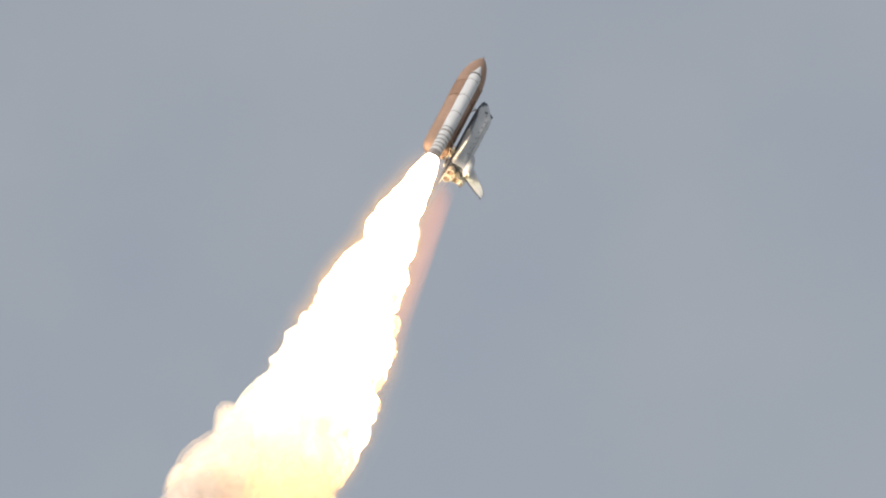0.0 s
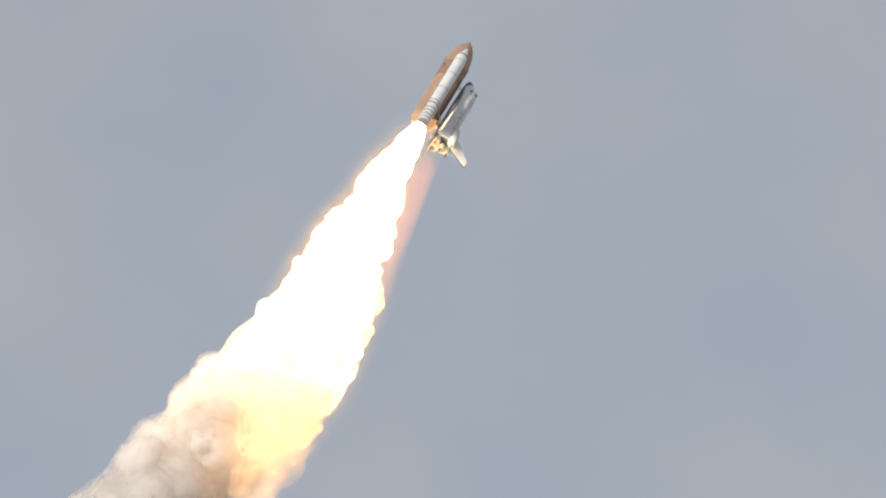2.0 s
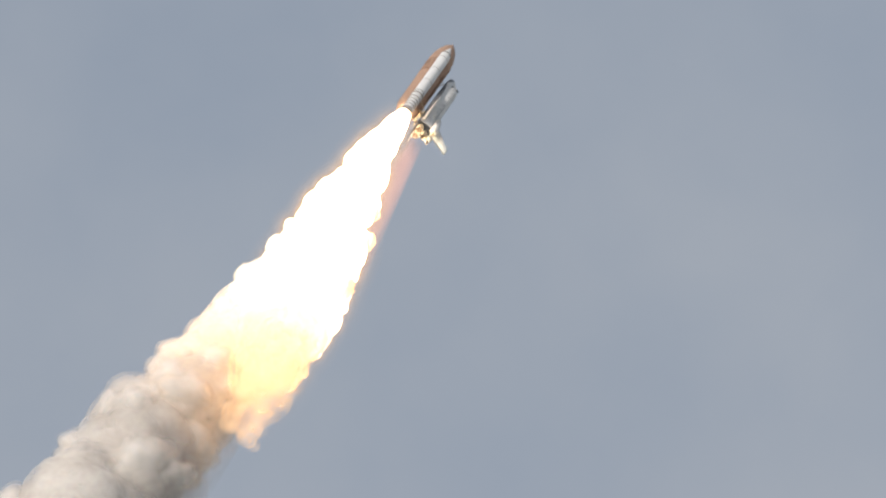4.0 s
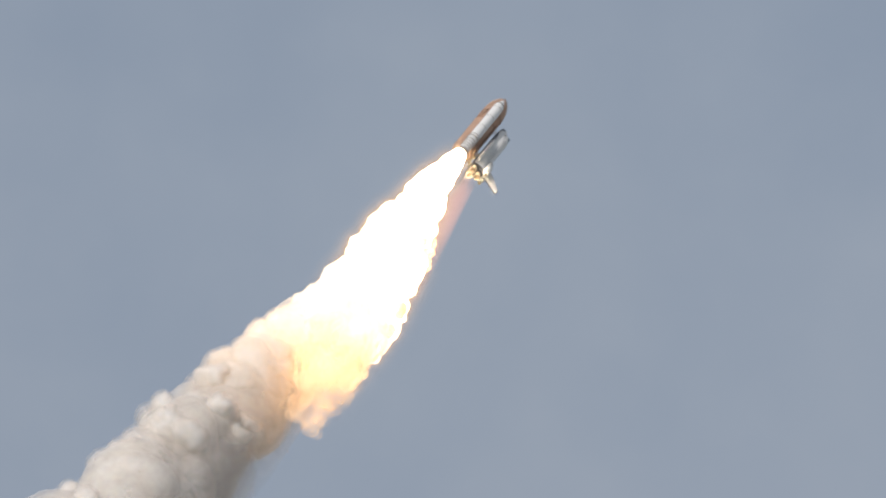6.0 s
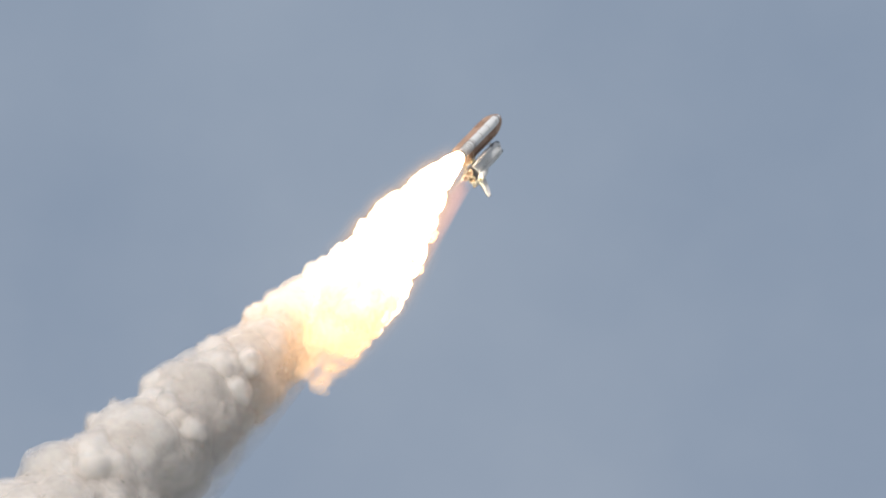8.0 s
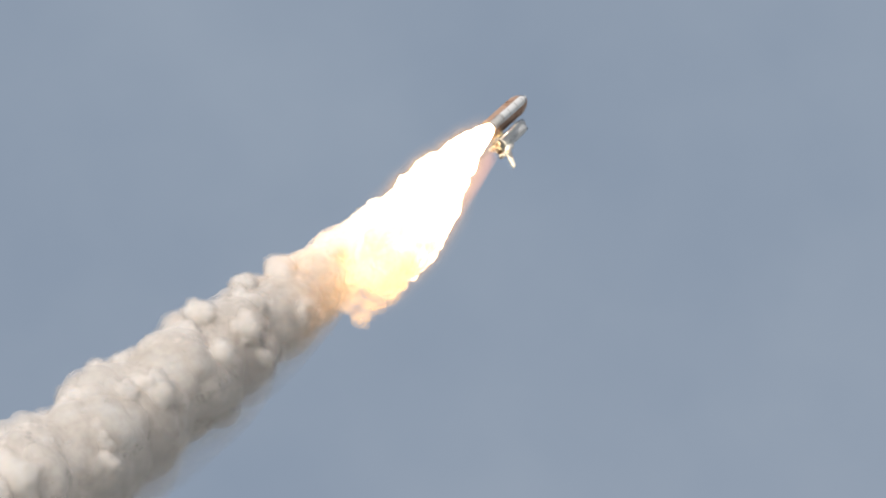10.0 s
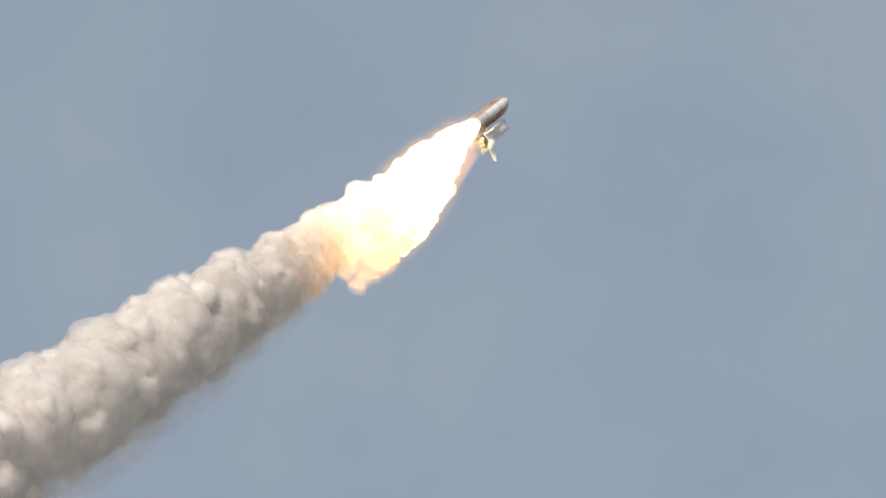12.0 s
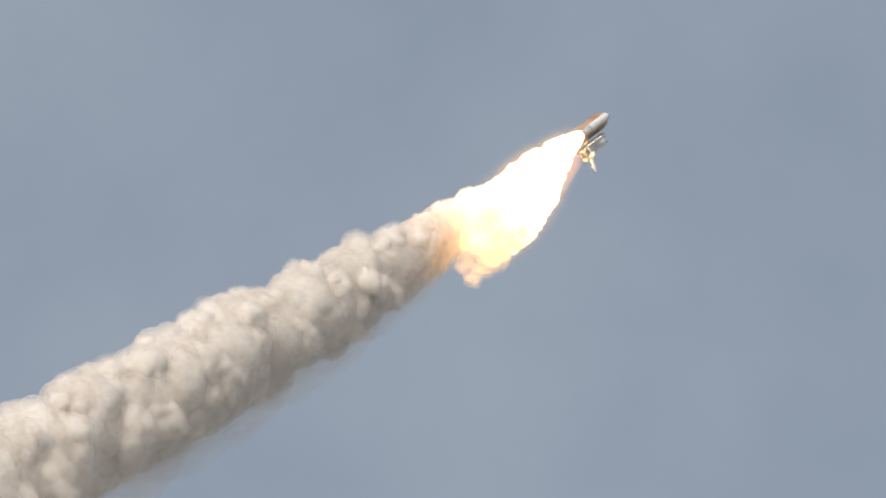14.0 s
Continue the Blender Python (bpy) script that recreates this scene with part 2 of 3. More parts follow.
def build_booster(root, x):
    prof = [(0, 45.5), (0.22, 45.4), (0.42, 44.95), (0.9, 43.4), (1.86, 40.7), (1.86, 40.4)]
    body = prof + [(1.86, 14.0), (1.86, 3.4), (0, 3.4)]
    b = part("booster", lathe(body, (x, 0), 40), white_paint, root, "white solid rocket booster with dark joint rings")
    for z, h in ((40.55, 0.28), (37.6, 0.12), (30.0, 0.12), (22.0, 0.12), (14.6, 0.25)):
        part("joint_ring", lathe([(1.86, z + h), (1.91, z + h * 0.8), (1.91, z - h * 0.8), (1.86, z - h)], (x, 0), 40), dark_band if z > 40 else grey_skirt, b)
    part("attach_ring", lathe([(1.86, 13.2), (2.12, 13.1), (2.12, 12.7), (1.86, 12.6)], (x, 0), 40), grey_skirt, b)
    for z in (10.4, 8.6, 6.8, 5.2):
        part("stiffener_ring", lathe([(1.86, z + 0.22), (2.06, z + 0.14), (2.06, z - 0.14), (1.86, z - 0.22)], (x, 0), 40), grey_skirt, b)
    part("aft_skirt", lathe([(1.88, 3.8), (1.95, 3.3), (2.62, 0.45), (2.64, 0.3), (2.4, 0.3), (1.7, 2.6), (0, 2.7)], (x, 0), 40), grey_skirt, b, "flared aft skirt")
    part("nozzle", lathe([(0.8, 2.6), (1.3, 1.2), (1.82, -0.3), (1.75, -0.3), (1.2, 1.2), (0.7, 2.5)], (x, 0), 32), dark_band, b, "dark exhaust nozzle")
    part("systems_tunnel", block((x, -1.95 if x < 0 else 1.95, 22), (0.3, 0.25, 34)), white_paint, b, smooth=False)


def section(z, w, yb, yt, k=28):
    """A fuselage cross-section: flat-bottomed, round-topped."""
    cy, pts = (yb + yt) / 2, []
    h = (yt - yb) / 2
    for i in range(k):
        a = 2 * math.pi * (i + 0.5) / k
        c, s = math.cos(a), math.sin(a)
        e = 0.78 if s > 0 else 0.5
        pts.append((w * math.copysign(abs(c) ** e, c), cy + h * math.copysign(abs(s) ** e, s), z))
    return pts


def build_orbiter(root):
    rows = [(39.35, 0.5, 6.5, 7.4), (38.9, 0.95, 6.15, 7.9), (38.0, 1.4, 5.9, 8.5), (36.8, 1.8, 5.7, 9.1), (35.6, 2.1, 5.55, 9.75), (34.6, 2.3, 5.5, 10.6),
            (33.4, 2.5, 5.45, 11.1), (31.5, 2.62, 5.4, 11.25), (29, 2.65, 5.35, 11.2), (25, 2.65, 5.3, 11.2), (21, 2.65, 5.3, 11.2), (17, 2.65, 5.3, 11.2),
            (13.5, 2.7, 5.3, 11.2), (11, 2.9, 5.35, 11.3), (7.6, 3.0, 5.5, 11.3)]
    bm = bmesh.new()
    rings(bm, [[(0, 6.9, 39.6)]] + [section(*r) for r in rows] + [[(0, 8.4, 7.5)]])
    for f in bm.faces:
        c = f.calc_center_median()
        dark = c.y < 6.05 or c.z > 37.6 or (c.z > 35.6 and c.y < 7.2) or c.z < 7.65
        f.material_index = 1 if dark else 0
    fus = part("fuselage", bm, [white_tile, black_tile], root, "white orbiter body with black belly and nose tiles")
    for s in (1, -1):
        for k, (dx, dz) in enumerate(((0.45, 0.0), (1.15, -0.25), (1.75, -0.75))):
            part("cockpit_window", slab([(s * (dx - 0.28), 10.05, 35.2 + dz), (s * (dx + 0.28), 9.95, 35.1 + dz), (s * (dx + 0.25), 10.65, 34.5 + dz), (s * (dx - 0.25), 10.75, 34.6 + dz)],
                                        (0, 0.8, 0.6), (0.5,) * 4), glass_dark, fus, smooth=False)
        for k in range(8):
            z = 32.2 - k * 2.55
            part("vent_door", block((s * 2.63, 9.3 if k % 3 else 9.0, z), (0.14, 0.32, 0.42)), grey_edge, fus, smooth=False)
        part("bay_door_edge", block((s * 2.55, 9.95, 22), (0.16, 0.1, 18.5)), grey_edge, fus, smooth=False)
        part("side_hatch" if s > 0 else "side_panel", lathe([(0, 0.06), (0.5, 0.05), (0.52, 0)], seg=20), grey_edge, fus).matrix_local = pose(s * 2.5, 8.4, 33.6, 0, 90 * s, 0)
        # wing
        plan = [(2.5, 31.0), (3.2, 27.0), (4.4, 22.5), (5.6, 19.8), (11.7, 13.9), (11.95, 13.2), (11.9, 10.6), (2.5, 9.4)]
        th = [0.5, 0.8, 1.2, 1.5, 0.5, 0.3, 0.15, 0.9]
        wing = part("wing", slab([(s * x, 6.35 + 0.025 * x, z) for x, z in plan], (0, 1, 0), th), white_tile, root, "white delta wing with grey leading edge")
        part("wing_underside", slab([(s * x, 5.95 + 0.035 * x - t * 0.42, z) for (x, z), t in zip(plan, th)], (0, 1, 0), [0.12] * 8), black_tile, wing)
        edge = bmesh.new()
        for (x0, z0), (x1, z1), r0, r1 in zip(plan[:5], plan[1:6], (0.2, 0.3, 0.42, 0.5, 0.22), (0.3, 0.42, 0.5, 0.22, 0.16)):
            rod((s * x0, 6.3 + 0.025 * x0, z0), (s * x1, 6.3 + 0.025 * x1, z1), r0, 10, edge, r1)
        part("leading_edge", edge, grey_edge, wing, "grey carbon leading edge")
        for x0, x1 in ((3.2, 6.6), (6.8, 11.7)):
            z0, z1 = 9.45 + 0.13 * (x0 - 2.5), 9.45 + 0.13 * (x1 - 2.5)
            part("elevon", slab([(s * x0, 6.4, z0), (s * x1, 6.55, z1), (s * x1, 6.5, z1 - 1.1), (s * x0, 6.35, z0 - 1.5)], (0, 1, 0), (0.6, 0.35, 0.08, 0.1)), white_tile, wing)
        # engine pods on the back
        pod = bmesh.new()
        rings(pod, [[(s * 1.9, 11.0, 15.6)]] + [[(s * (1.85 + 0.12 * (14 - z) / 6) + r * 1.15 * math.cos(a * math.pi / 10), 11.35 + 0.06 * (14 - z) + r * math.sin(a * math.pi / 10), z) for a in range(20)]
                   for z, r in ((15, 0.5), (14, 0.85), (12.6, 1.15), (11, 1.32), (9.2, 1.38), (7.6, 1.3), (6.9, 1.05))] + [[(s * 2.0, 11.7, 6.8)]])
        p = part("engine_pod", pod, white_tile, root, "bulbous white manoeuvring engine pod")
        part("small_nozzle", lathe([(0.25, 0.6), (0.42, 0), (0.55, -0.7), (0.5, -0.7), (0.3, 0.3)], seg=20), steel, p).matrix_local = pose(s * 2.2, 12.0, 6.4, 12, 0, 0)
    # bay doors' ridge line and aft
    part("bay_hinge_line", block((0, 11.2, 22), (0.12, 0.12, 18.5)), grey_edge, fus, smooth=False)
    part("body_flap", slab([(-3.0, 5.75, 7.7), (3.0, 5.75, 7.7), (2.9, 5.55, 5.3), (-2.9, 5.55, 5.3)], (0, 1, 0), (0.7, 0.7, 0.15, 0.15)), black_tile, root, "black body flap below the engines")
    # tail
    fin = part("vertical_tail", slab([(0, 11.0, 16.0), (0, 11.6, 13.9), (0, 18.9, 6.3), (0, 19.1, 5.9), (0, 19.1, 5.0), (0, 11.3, 9.2)], (1, 0, 0), (0.3, 0.8, 0.4, 0.25, 0.5, 1.1)), white_tile, root, "white swept vertical tail fin")
    part("rudder", slab([(0, 11.4, 9.0), (0, 19.1, 4.9), (0, 19.1, 3.4), (0, 12.2, 7.2)], (1, 0, 0), (0.9, 0.45, 0.12, 0.2)), white_tile, fin, "white split rudder")
    ed = rod((0, 11.2, 15.8), (0, 11.6, 13.9), 0.25)
    rod((0, 11.6, 13.9), (0, 18.95, 6.2), 0.28, bm=ed, r2=0.16)
    part("leading_edge", ed, black_tile, fin, "dark leading edge")
    part("trailing_edge", slab([(0, 12.1, 7.4), (0, 19.1, 3.45), (0, 19.15, 3.1), (0, 12.1, 7.0)], (1, 0, 0), (0.26, 0.18, 0.18, 0.26)), black_tile, fin)
    part("tip_cap", slab([(0, 19.08, 6.2), (0, 19.3, 5.9), (0, 19.3, 3.6), (0, 19.08, 3.3)], (1, 0, 0), (0.3, 0.25, 0.2, 0.16)), black_tile, fin)
    # main engines
    bell = [(0.35, 2.2), (0.5, 1.6), (0.8, 0.8), (1.08, -0.1), (1.28, -1.4), (1.14, -1.4), (1.1, -1.2)]
    liner = [(1.12, -1.25), (0.95, -0.1), (0.6, 0.9), (0.2, 1.5), (0, 1.5)]
    for x, y, rx in ((0, 9.75, 10), (1.45, 7.25, 4), (-1.45, 7.25, 4)):
        e = part("main_engine", lathe(bell, seg=28), steel, root, "round bell nozzle of a main engine")
        e.matrix_local = pose(x, y, 5.9, rx, 0, 0)
        part("bell_liner", lathe(liner, seg=28), bell_inside, e, "tan inside of the bell, glow painted into its colour")
        for zz, rr in ((0.4, 0.98), (-0.5, 1.13), (-1.2, 1.24)):
            part("hoop", lathe([(rr - 0.04, zz + 0.1), (rr + 0.06, zz + 0.05), (rr + 0.06, zz - 0.05), (rr - 0.04, zz - 0.1)], seg=28), steel, e)


def build_struts(root):
    for s in (1, -1):
        part("forward_strut", rod((s * 1.2, 3.9, 34.0), (0, 5.5, 35.0), 0.14), strut_metal, root)
        st = rod((s * 2.6, 3.4, 12.2), (s * 2.5, 5.6, 12.6), 0.28)
        rod((s * 3.6, 2.2, 15.5), (s * 2.5, 5.6, 12.7), 0.2, bm=st)
        part("aft_strut", st, strut_metal, root, "thick strut between tank and orbiter")
        part("umbilical_plate", block((s * 2.3, 4.9, 10.9), (1.3, 0.5, 1.9)), strut_metal, root, smooth=False)
        part("booster_strut", rod((s * 4.0, 0.9, 12.9), (s * 4.7, 1.0, 12.9), 0.3), strut_metal, root)
        part("forward_booster_joint", block((s * 4.35, 0, 38.0), (0.5, 0.5, 1.2)), strut_metal, root, smooth=False)
    part("cross_beam", rod((-2.7, 4.3, 12.4), (2.7, 4.3, 12.4), 0.28), strut_metal, root, "cross-beam under the orbiter")


shuttle = new("space_shuttle")
tagged(shuttle, "space shuttle with orange tank and white boosters climbing on its flame", "spacecraft")
build_tank(shuttle)
for bx in (6.35, -6.35):
    build_booster(shuttle, bx)
build_orbiter(shuttle)
build_struts(shuttle)

# ---- the flame ----
flame = new("exhaust_flame")
tagged(flame, "white-hot booster flame with yellow and orange ragged end", "flame")
fire, _, _, _ = hot_gas("booster fire", flame, [(0, (0.85, 0.67, 0.43)), (28, (0.45, 0.36, 0.24)), (60, (0.18, 0.15, 0.10)), (90, (0.125, 0.106, 0.074)), (110, (0.052, 0.043, 0.030)), (127, (0.0235, 0.0165, 0.0099)), (146, (0.0158, 0.0100, 0.0055)), (210, (0.0105, 0.0064, 0.0034))], dissolve=(88, 168))


# cooler gas on the flame's skin at the orbiter's side
ember = hot_gas("cooling orange fire", flame, [(0, (0.05, 0.037, 0.022)), (60, (0.034, 0.0235, 0.0132)), (110, (0.0195, 0.0126, 0.0066)), (150, (0.0138, 0.0085, 0.0046)), (210, (0.010, 0.006, 0.0033))], dissolve=(66, 170))[0]
ember.cycles.emission_sampling = "NONE"


def translucent_glow(name, colour, strength, dense, start, full, end, stretch=0.12, even=False):
    """See-through glow, for gas and for painted bloom: thin at start, densest at full, gone at end (metres along z)."""
    m, n, l, b = material(name)
    n.remove(b)
    out = n["Material Output"]
    em, tr, mx = n.new("ShaderNodeEmission"), n.new("ShaderNodeBsdfTransparent"), n.new("ShaderNodeMixShader")
    tc, sep, ns = n.new("ShaderNodeTexCoord"), n.new("ShaderNodeSeparateXYZ"), n.new("ShaderNodeTexNoise")
    mp = n.new("ShaderNodeMapping")
    mp.inputs["Scale"].default_value = (1, 1, stretch)
    l.new(tc.outputs["Object"], sep.inputs["Vector"])
    l.new(tc.outputs["Object"], mp.inputs["Vector"])
    l.new(mp.outputs["Vector"], ns.inputs["Vector"])
    ns.inputs["Scale"].default_value, ns.inputs["Detail"].default_value = 0.4, 4
    flat = n.new("ShaderNodeValue")
    flat.outputs[0].default_value = 0.5
    value = flat.outputs[0] if even else ns.outputs["Fac"]
    for a, c, v in ((start, full, (0.0, 1.0)), (full, end, (2.0 * dense, 0.0))):
        rg, mu = n.new("ShaderNodeMapRange"), n.new("ShaderNodeMath")
        rg.interpolation_type = "SMOOTHSTEP"
        rg.inputs["From Min"].default_value, rg.inputs["From Max"].default_value = a, c
        rg.inputs["To Min"].default_value, rg.inputs["To Max"].default_value = v
        l.new(sep.outputs["Z"], rg.inputs["Value"])
        mu.operation = "MULTIPLY"
        l.new(rg.outputs["Result"], mu.inputs[0])
        l.new(value, mu.inputs[1])
        value = mu.outputs["Value"]
    l.new(value, mx.inputs["Fac"])
    em.inputs["Color"].default_value, em.inputs["Strength"].default_value = (*colour, 1), strength
    l.new(tr.outputs["BSDF"], mx.inputs[1])
    l.new(em.outputs["Emission"], mx.inputs[2])
    l.new(mx.outputs["Shader"], out.inputs["Surface"])
    m.cycles.emission_sampling = "NONE"
    return m


pink = translucent_glow("pale hydrogen flame", (1.0, 0.66, 0.60), 0.86, 0.24, 4.0, -16.0, -104.0)
# bloom round the flame, built as glowing shells: metres outside its skin, how dense
RIM = [(m, translucent_glow("painted bloom rim", (1.0, 0.66, 0.40), 1.25, k, 8.0, -14.0, -175.0, even=True))
       for m, k in ((0.35, 0.18), (0.8, 0.12), (1.3, 0.08), (1.9, 0.06), (2.6, 0.042), (3.4, 0.03), (4.4, 0.02), (5.6, 0.013))]


def lobes(p):
    """Rounded cells: 0 in the middle of a lobe, growing towards the soft seams between lobes."""
    d = noise.voronoi(p)[0]
    return -math.log(sum(math.exp(-14.0 * q * q) for q in d)) / 14.0


def lean(z):
    """The exhaust drifts off the axis, towards the orbiter's side."""
    d = max(0.0, -z - 24)
    return 0.05 * d + 0.0004 * d * d


FLAME_Z = (-0.8, 1, 6, 16, 32, 55, 80, 105, 125, 142, 160, 178, 194)     # metres behind the nozzles
FLAME_R = (1.9, 2.6, 3.5, 4.8, 7.0, 10.8, 14.6, 15.4, 13.8, 11.6, 9.2, 6.2, 2.5)


def flame_skin(s, wide, out, seg, count):
    """One booster's flame: a cone with small scallops on large swellings; wide shrinks it, out moves its skin outwards."""
    loops = []
    for z in np.linspace(0.8, -194, count):
        r = float(np.interp(-z, FLAME_Z, FLAME_R))
        grow = min(1.0, max(0.0, -z) / 50)
        x = s * 6.35 * (1 - 0.25 * min(1, max(0, -z) / 200))
        lp = []
        for i in range(seg):
            a = 2 * math.pi * i / seg
            d = Vector((math.cos(a), math.sin(a), 0))
            p = Vector((s * 90, 0, z)) + d * r
            bump = 4.5 * (0.24 - lobes(p / 15)) + 4.5 * (0.24 - lobes(p / 7.0)) + 2.0 * noise.noise(p / 22)
            if out < 1.5:
                bump += 3.0 * (0.24 - lobes(p / 3.8))
            rr = wide * (r + bump * grow * (1 if out < 2.5 else 0.5)) + out
            lp.append((x + d.x * rr, d.y * rr + lean(z), z))
        loops.append(lp)
    return rings(bmesh.new(), loops + [[(s * 4.7, lean(-196), -196)]])


def build_flame(root):
    for s in (1, -1):
        for wide, seg, count in ((1, 90, 220), (0.8, 48, 90), (0.58, 48, 90)):
            part("flame_cone", flame_skin(s, wide, 0, seg, count), fire, root, "white-hot cone of booster exhaust")
        for out, mat in RIM:
            part("flame_rim", flame_skin(s, 1, out, 60, 110), mat, root, "thin orange see-through shell for the bloom round the flame")


build_flame(flame)


def build_tongues(root):
    """Lumps of fire that run down the flame's skin."""
    made = []
    rnd = random.Random(11)
    for k in range(66):
        bm = bmesh.new()
        bmesh.ops.create_icosphere(bm, subdivisions=3, radius=1)
        off = Vector((rnd.uniform(-40, 40), rnd.uniform(-40, 40), rnd.uniform(-40, 40)))
        size = rnd.uniform(1.7, 3.6)
        for v in bm.verts:
            d = v.co.normalized()
            r = 0.85 + 0.5 * (0.28 - noise.voronoi(d * 1.6 + off)[0][0] ** 2) + 0.2 * (0.28 - noise.voronoi(d * 3.4 + off)[0][0] ** 2)
            v.co = Vector((d.x * r * size, d.y * r * size, d.z * r * size * 1.7))
        cool = k >= 44
        ob = part("flame_tongue", bm, ember if cool else fire, root, "orange lump of cooling flame" if cool else "")
        made.append((ob, rnd.choice((1, -1)), rnd.uniform(0.5, 2.6) if cool else rnd.uniform(0, 2 * math.pi), rnd.uniform(0, 0.6), rnd.uniform(0.5, 0.7), 1.12 if cool else 1.0))
    return made


TONGUES = build_tongues(flame)


def tongue_rows(s, a, start, period, out):
    """Down the skin of the flame again and again, and back up inside it."""
    skin = ((0.0, 22, 0.0), (0.22, 48, 6.8), (0.5, 86, 12.4), (0.72, 122, 11.4), (0.84, 138, 6.0), (0.92, 80, 0.0), (1.0, 16, 0.0))

    def at(t):
        f = (t + start) / period % 1.0
        z, r = (float(np.interp(f, [q[0] for q in skin], [q[k] for q in skin])) for k in (1, 2))
        return pose(s * 5.6 + out * r * math.cos(a), lean(-z) + out * r * math.sin(a), -z)

    times = [0.0, 14.0] + [(n + q[0]) * period - start for n in range(30) for q in skin[:-1]]
    return [(t, at(t + 1e-4)) for t in sorted(times) if 0 <= t <= 14]


def build_engine_glow(root):
    for x, y in ((0, 9.6), (1.5, 7.2), (-1.5, 7.2)):
        for wide in (0.6, 1.0, 1.35):
            loops = []
            for i in range(36):
                z = 5.2 - i * 3.0
                r = wide * (1.0 + i * 0.085)
                loops.append([(x * (1 + i * 0.02) + r * math.cos(a * math.pi / 10), y + 0.085 * i * 3.0 + r * math.sin(a * math.pi / 10), z) for a in range(20)])
            part("engine_plume", rings(bmesh.new(), loops), pink, root, "faint pink see-through main engine exhaust")


build_engine_glow(flame)

# ---- the smoke trail: rigid billows shed one after another ----
trail = new("smoke_trail")
tagged(trail, "billowing cream-grey booster smoke trail behind the flame", "smoke", kind="stuff")
# emission put into the smoke near the flame, for its warm lit look
SMOKE_GLOW = [(0, (0.18, 0.145, 0.095)), (64, (0.12, 0.098, 0.064)), (92, (0.032, 0.0245, 0.0148)), (116, (0.0082, 0.0054, 0.0029)), (146, (0.0013, 0.0008, 0.0004)), (180, (0, 0, 0))]
ASH = (0.97, 0.93, 0.89)
smoke = hot_gas("booster smoke", flame, SMOKE_GLOW, body=ASH, deep=8.0, soft_form=0.5)[0]
trunk_smoke = hot_gas("dense booster smoke", flame, SMOKE_GLOW, body=ASH, deep=9.0, soft_form=0.55, tube=0.08)[0]
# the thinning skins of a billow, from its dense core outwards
SKINS = [hot_gas("thin smoke fringe", flame, SMOKE_GLOW, body=ASH, thin=k, soft_form=0.45)[0] for k in (0.5, 0.36, 0.2)]
trunk_fringe = hot_gas("soft smoke edge", flame, SMOKE_GLOW, body=ASH, thin=0.4, soft_form=0.55, tube=0.08, wisp_size=0.12)[0]
drift = hot_gas("drifting smoke haze", flame, SMOKE_GLOW, body=(0.92, 0.88, 0.85), thin=0.085, wisp_size=0.03, soft_form=0.6, tube=0.08)[0]


def billow(bm, seed, radius, detail, index, relief=1.0):
    """A cauliflower lump."""
    rnd = random.Random(seed)
    off = Vector((rnd.uniform(-50, 50), rnd.uniform(-50, 50), rnd.uniform(-50, 50)))
    made = bmesh.ops.create_icosphere(bm, subdivisions=detail, radius=1)["verts"]
    for v in made:
        d = v.co.normalized()
        r = 0.80 + 0.22 * noise.noise(d * 1.1 + off)
        for sc, am in ((1.3, 0.40), (2.8, 0.15), (5.6, 0.03)):
            r += am * relief * (0.2 - lobes(d * sc + off * sc))
        v.co = d * r * radius
    for f in {f for v in made for f in v.link_faces}:
        f.material_index = index
    return bm


def puff_mesh(seed, detail):
    bm = bmesh.new()
    for k, radius in enumerate((0.84, 0.91, 0.985, 1.065)):
        billow(bm, seed, radius, detail, k)
    me = bpy.data.meshes.new("smoke_puff")
    bm.to_mesh(me)
    bm.free()
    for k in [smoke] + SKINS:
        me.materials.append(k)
    me.shade_smooth()
    return me


BIG = [puff_mesh(k, 4) for k in range(8)]
MIDDLE = [puff_mesh(k, 4) for k in range(20, 26)]
LITTLE = [puff_mesh(k, 3) for k in range(30, 36)]
SHED = 32.0                                        # metres behind the nozzles where the trail comes to rest
FLOW = 215.0                                       # metres of trail a second


def track(t):
    return ship(t) @ Vector((0, 1.5, -SHED))


def spread(age):
    """The trail's half-width where it is age seconds old."""
    return 8.4 + 17.0 * (1 - math.exp(-(age / 0.62) ** 1.5)) + 4.2 * age


def along(t, side_shift=0.0):
    """A pose on the trail: z forward along it, y to the orbiter's side."""
    p = track(t)
    z = (track(t + 0.05) - p).normalized()
    y = ship(t).to_3x3() @ Vector((0, 1, 0))
    y = (y - z * y.dot(z)).normalized()
    m = Matrix((y.cross(z), y, z)).transposed().to_4x4()
    m.translation = p + y * (7.0 * (1 - math.exp(-side_shift / 0.32)))
    return m


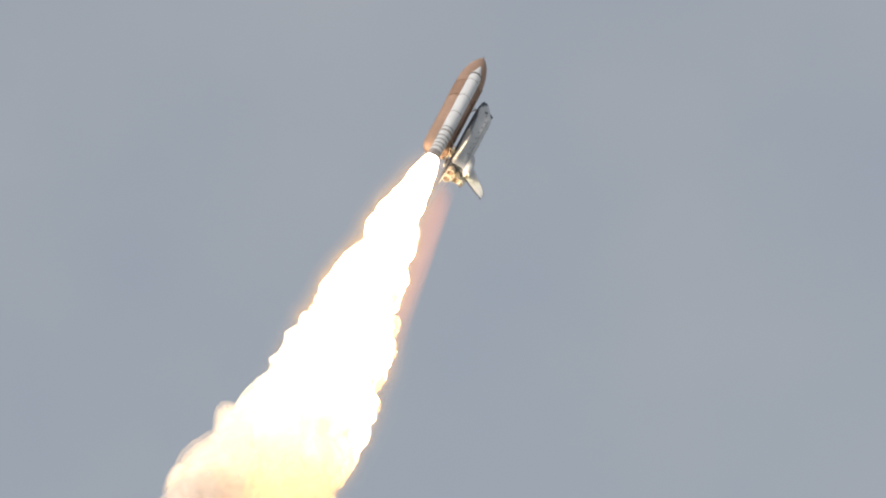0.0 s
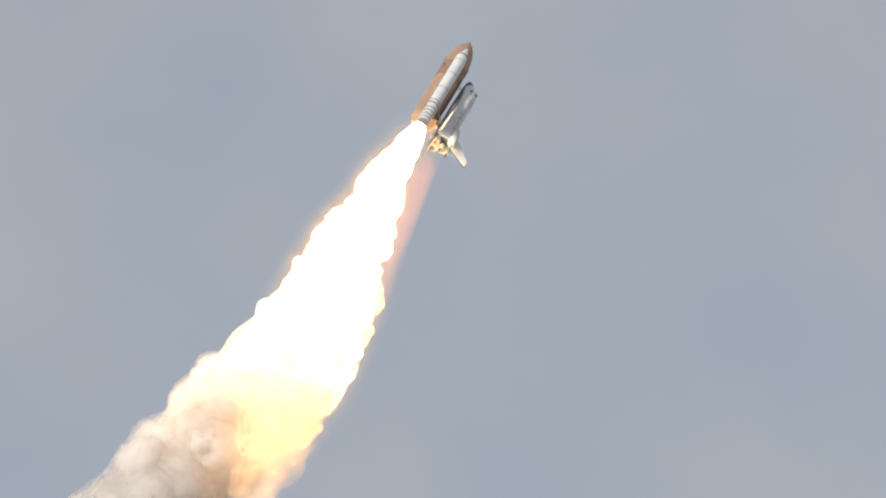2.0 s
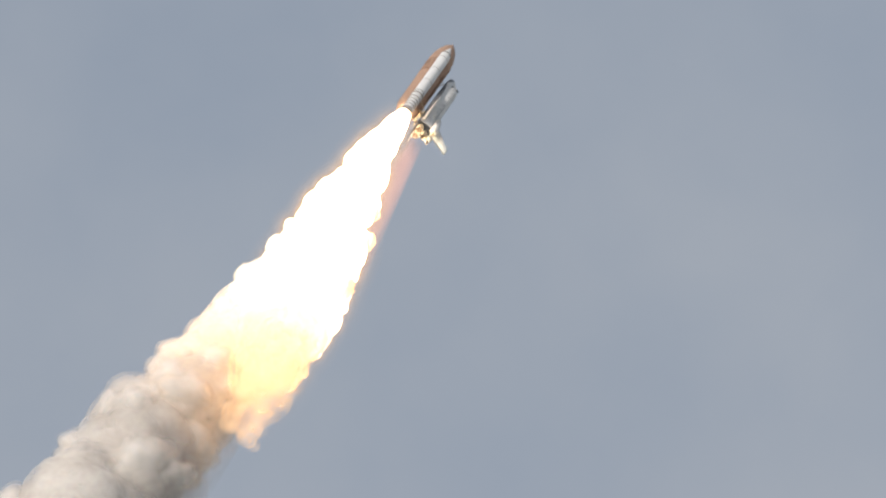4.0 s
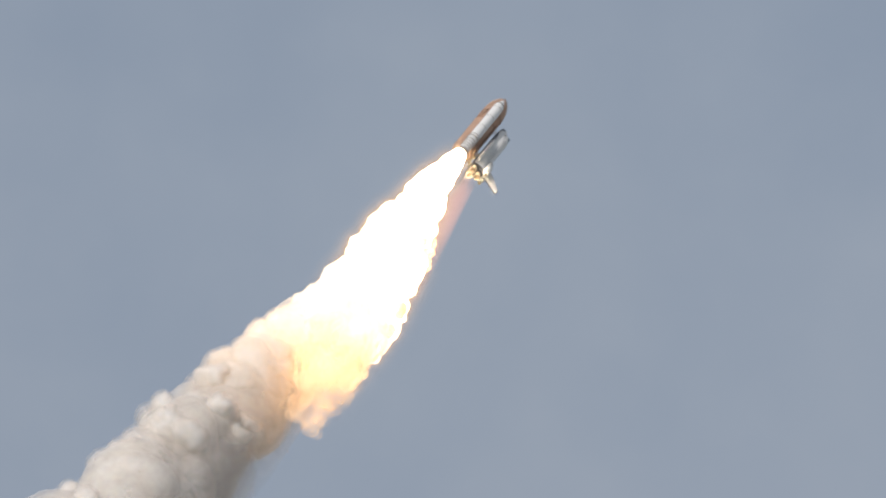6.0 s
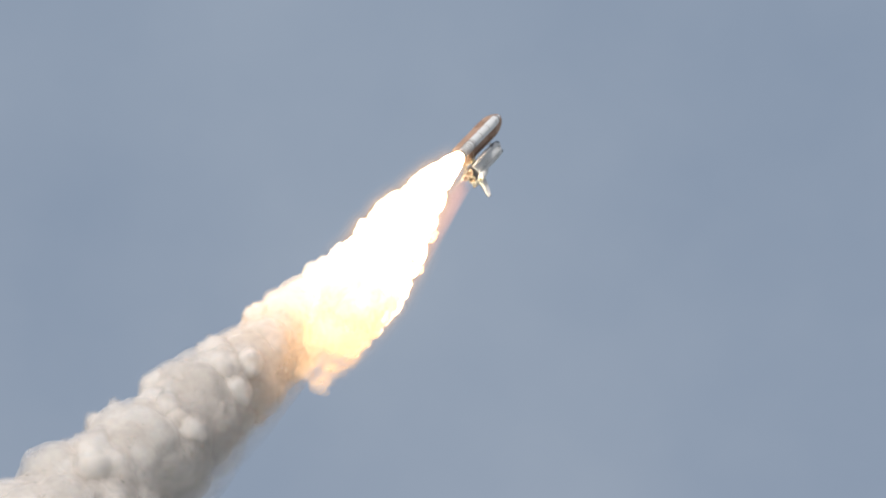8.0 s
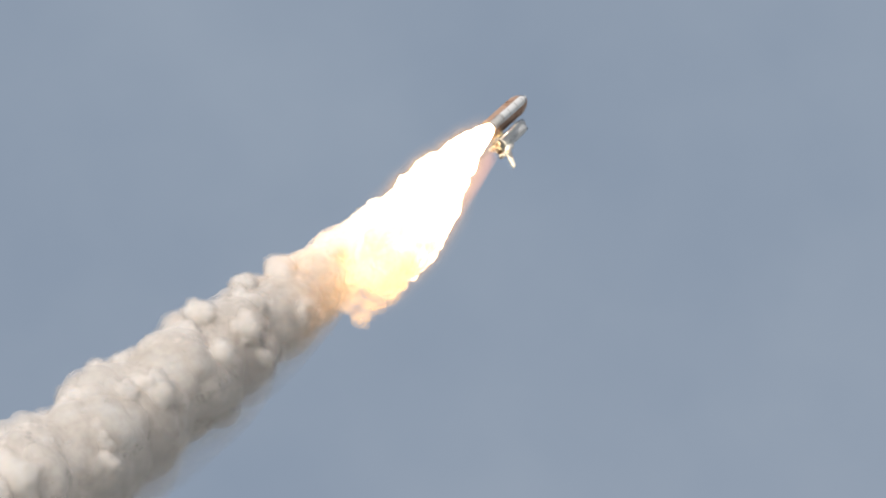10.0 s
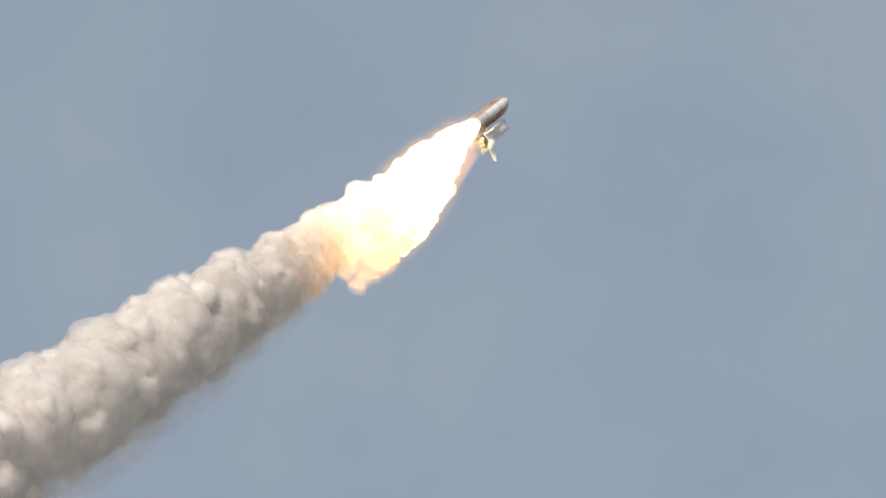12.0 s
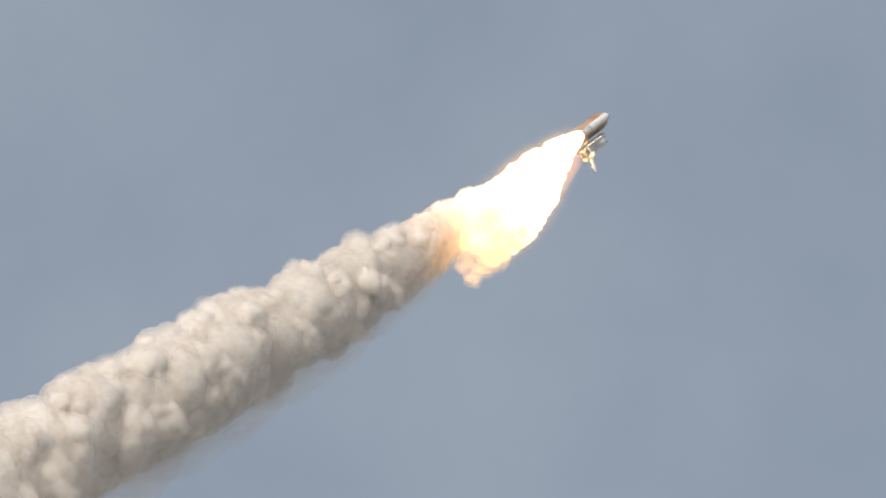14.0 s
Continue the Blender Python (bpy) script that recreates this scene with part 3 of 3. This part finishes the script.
def trunk_mesh(newer, older, scale, relief, seg, count, shift, seed, skin=0.0):
    """A stretch of the trail's dense middle, lumpy all over."""
    mid = (newer + older) / 2
    off = Vector((seed * 13.1, seed * 7.7, seed * 3.3))
    loops = []
    half = (older - newer) / 2 * FLOW * 1.15
    for i in range(count):
        z = half * (1 - 2 * i / (count - 1))
        cap = math.sqrt(max(0.0, 1 - abs(z / half) ** 6))
        rough = relief * (0.3 + 0.7 * min(1.0, max(0.0, mid - z / FLOW) / 0.55))
        r0 = max(1.0, (spread(max(0, mid - z / FLOW)) - 8.5) * scale) * max(cap, 0.02)
        lp = []
        for k in range(seg):
            a = 2 * math.pi * k / seg
            d = Vector((math.cos(a), math.sin(a), 0))
            p = d * r0 + Vector((0, 0, z)) + off
            r = r0 + rough * cap * r0 / 22 * (15.0 * (0.24 - lobes(p / 29)) + 8.5 * (0.24 - lobes(p / 14.0)) + 2.0 * (0.24 - lobes(p / 7.0)) + 4.0 * noise.noise(p / 26))
            r += skin * cap
            lp.append((d.x * r, d.y * r + shift * r0, z))
        loops.append(lp)
    bm = bmesh.new()
    rings(bm, [[(0, shift, half + 0.5)]] + loops + [[(0, shift, -half - 0.5)]])
    return bm


def build_trunk():
    made = []
    stretches = ((0.0, 0.28), (0.2, 0.55), (0.45, 0.85), (0.75, 1.2), (1.1, 1.6), (1.5, 2.05), (1.95, 2.6), (2.5, 3.2))
    for k, (n, o) in enumerate(stretches):
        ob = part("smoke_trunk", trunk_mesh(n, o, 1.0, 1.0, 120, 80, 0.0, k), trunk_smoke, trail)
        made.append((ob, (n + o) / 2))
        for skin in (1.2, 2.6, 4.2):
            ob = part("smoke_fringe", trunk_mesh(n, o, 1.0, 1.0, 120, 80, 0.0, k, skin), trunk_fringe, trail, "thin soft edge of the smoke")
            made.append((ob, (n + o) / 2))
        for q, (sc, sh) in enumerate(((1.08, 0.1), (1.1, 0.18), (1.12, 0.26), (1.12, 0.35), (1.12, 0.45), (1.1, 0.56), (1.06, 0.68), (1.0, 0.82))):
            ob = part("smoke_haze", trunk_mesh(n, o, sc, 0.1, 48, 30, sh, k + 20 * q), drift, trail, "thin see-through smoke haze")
            made.append((ob, (n + o) / 2))
    return made


TRUNKS = build_trunk()


def build_trail():
    made = []
    rnd = random.Random(5)
    # shapes, size in metres, seconds of trail behind the flame's mouth where it swells out, how many a second
    for shapes, size, lag, per_s in ((LITTLE, 7.5, 0.0, 14.0), (LITTLE, 10.5, 0.1, 30.0), (MIDDLE, 13.5, 0.27, 26.0), (MIDDLE, 17.0, 0.5, 16.0), (BIG, 21.0, 0.85, 9.0)):
        te, k = -1.1, 0
        while te < 14.05:
            f = rnd.uniform(0.8, 1.1)
            ob = new("smoke_puff", shapes[rnd.randrange(len(shapes))])
            ob.parent = trail
            ob.scale = (size * f, size * f, size * f * rnd.uniform(1.0, 1.3))
            ang = k * 2.39996 + rnd.uniform(-0.4, 0.4)
            made.append((ob, te, lag, size * f, rnd.uniform(0.82, 1.14), ang, [rnd.uniform(-180, 180) for _ in range(3)], rnd.uniform(-16, 16)))
            te += 1 / per_s
            k += 1
    return made


BILLOWS = build_trail()


def billow_rows(te, lag, r, sunk, ang, turn, spin):
    """Rides deep inside the trail, comes to its mouth by te seconds, then is left behind, swells out of it and stays there, turning slowly."""
    home = along(te - lag, lag)
    u = home.to_3x3() @ Vector((math.cos(ang), math.sin(ang), 0))
    times = [t for t in range(0, 15) if t < te - 0.4] + [te - a for a in (0.3, 0.12, 0.04, 0)]
    times += [te + a for a in (0.08, 0.18, 0.32, 0.5, 0.75, 1.1, 1.6, 2.4, 3.5)] + [0, 14]
    rows = []
    for t in sorted(set(round(x, 3) for x in times if 0 <= x <= 14)):
        age = max(0, t - te)
        deep = 0.5 * min(1.0, max(0.0, te - t) / 0.3)
        p = along(t - lag - deep, lag + deep).translation if t <= te else along(te - lag, lag + age).translation
        p = p + u * (max(0, min(spread(age + lag) - r * sunk, r * 1.3 + 6)) * (1 - math.exp(-age / 0.2)))
        rows.append((t, pose(p.x, p.y, p.z, turn[0], turn[1], turn[2] + spin * age)))
    return rows


# ---- what moves ----
def motions():
    flight = [(t * 0.5, ship(t * 0.5)) for t in range(29)]
    walk(shuttle, flight)
    walk(flame, [(t, m @ Matrix.Rotation(radians(-0.6 + 0.15 * t), 4, "X")) for t, m in flight])
    for ob, *how in TONGUES:
        walk(ob, tongue_rows(*how))
    for ob, lag in TRUNKS:
        walk(ob, [(t * 0.5, along(t * 0.5 - lag, lag)) for t in range(29)])
    for ob, *how in BILLOWS:
        walk(ob, billow_rows(*how))


motions()
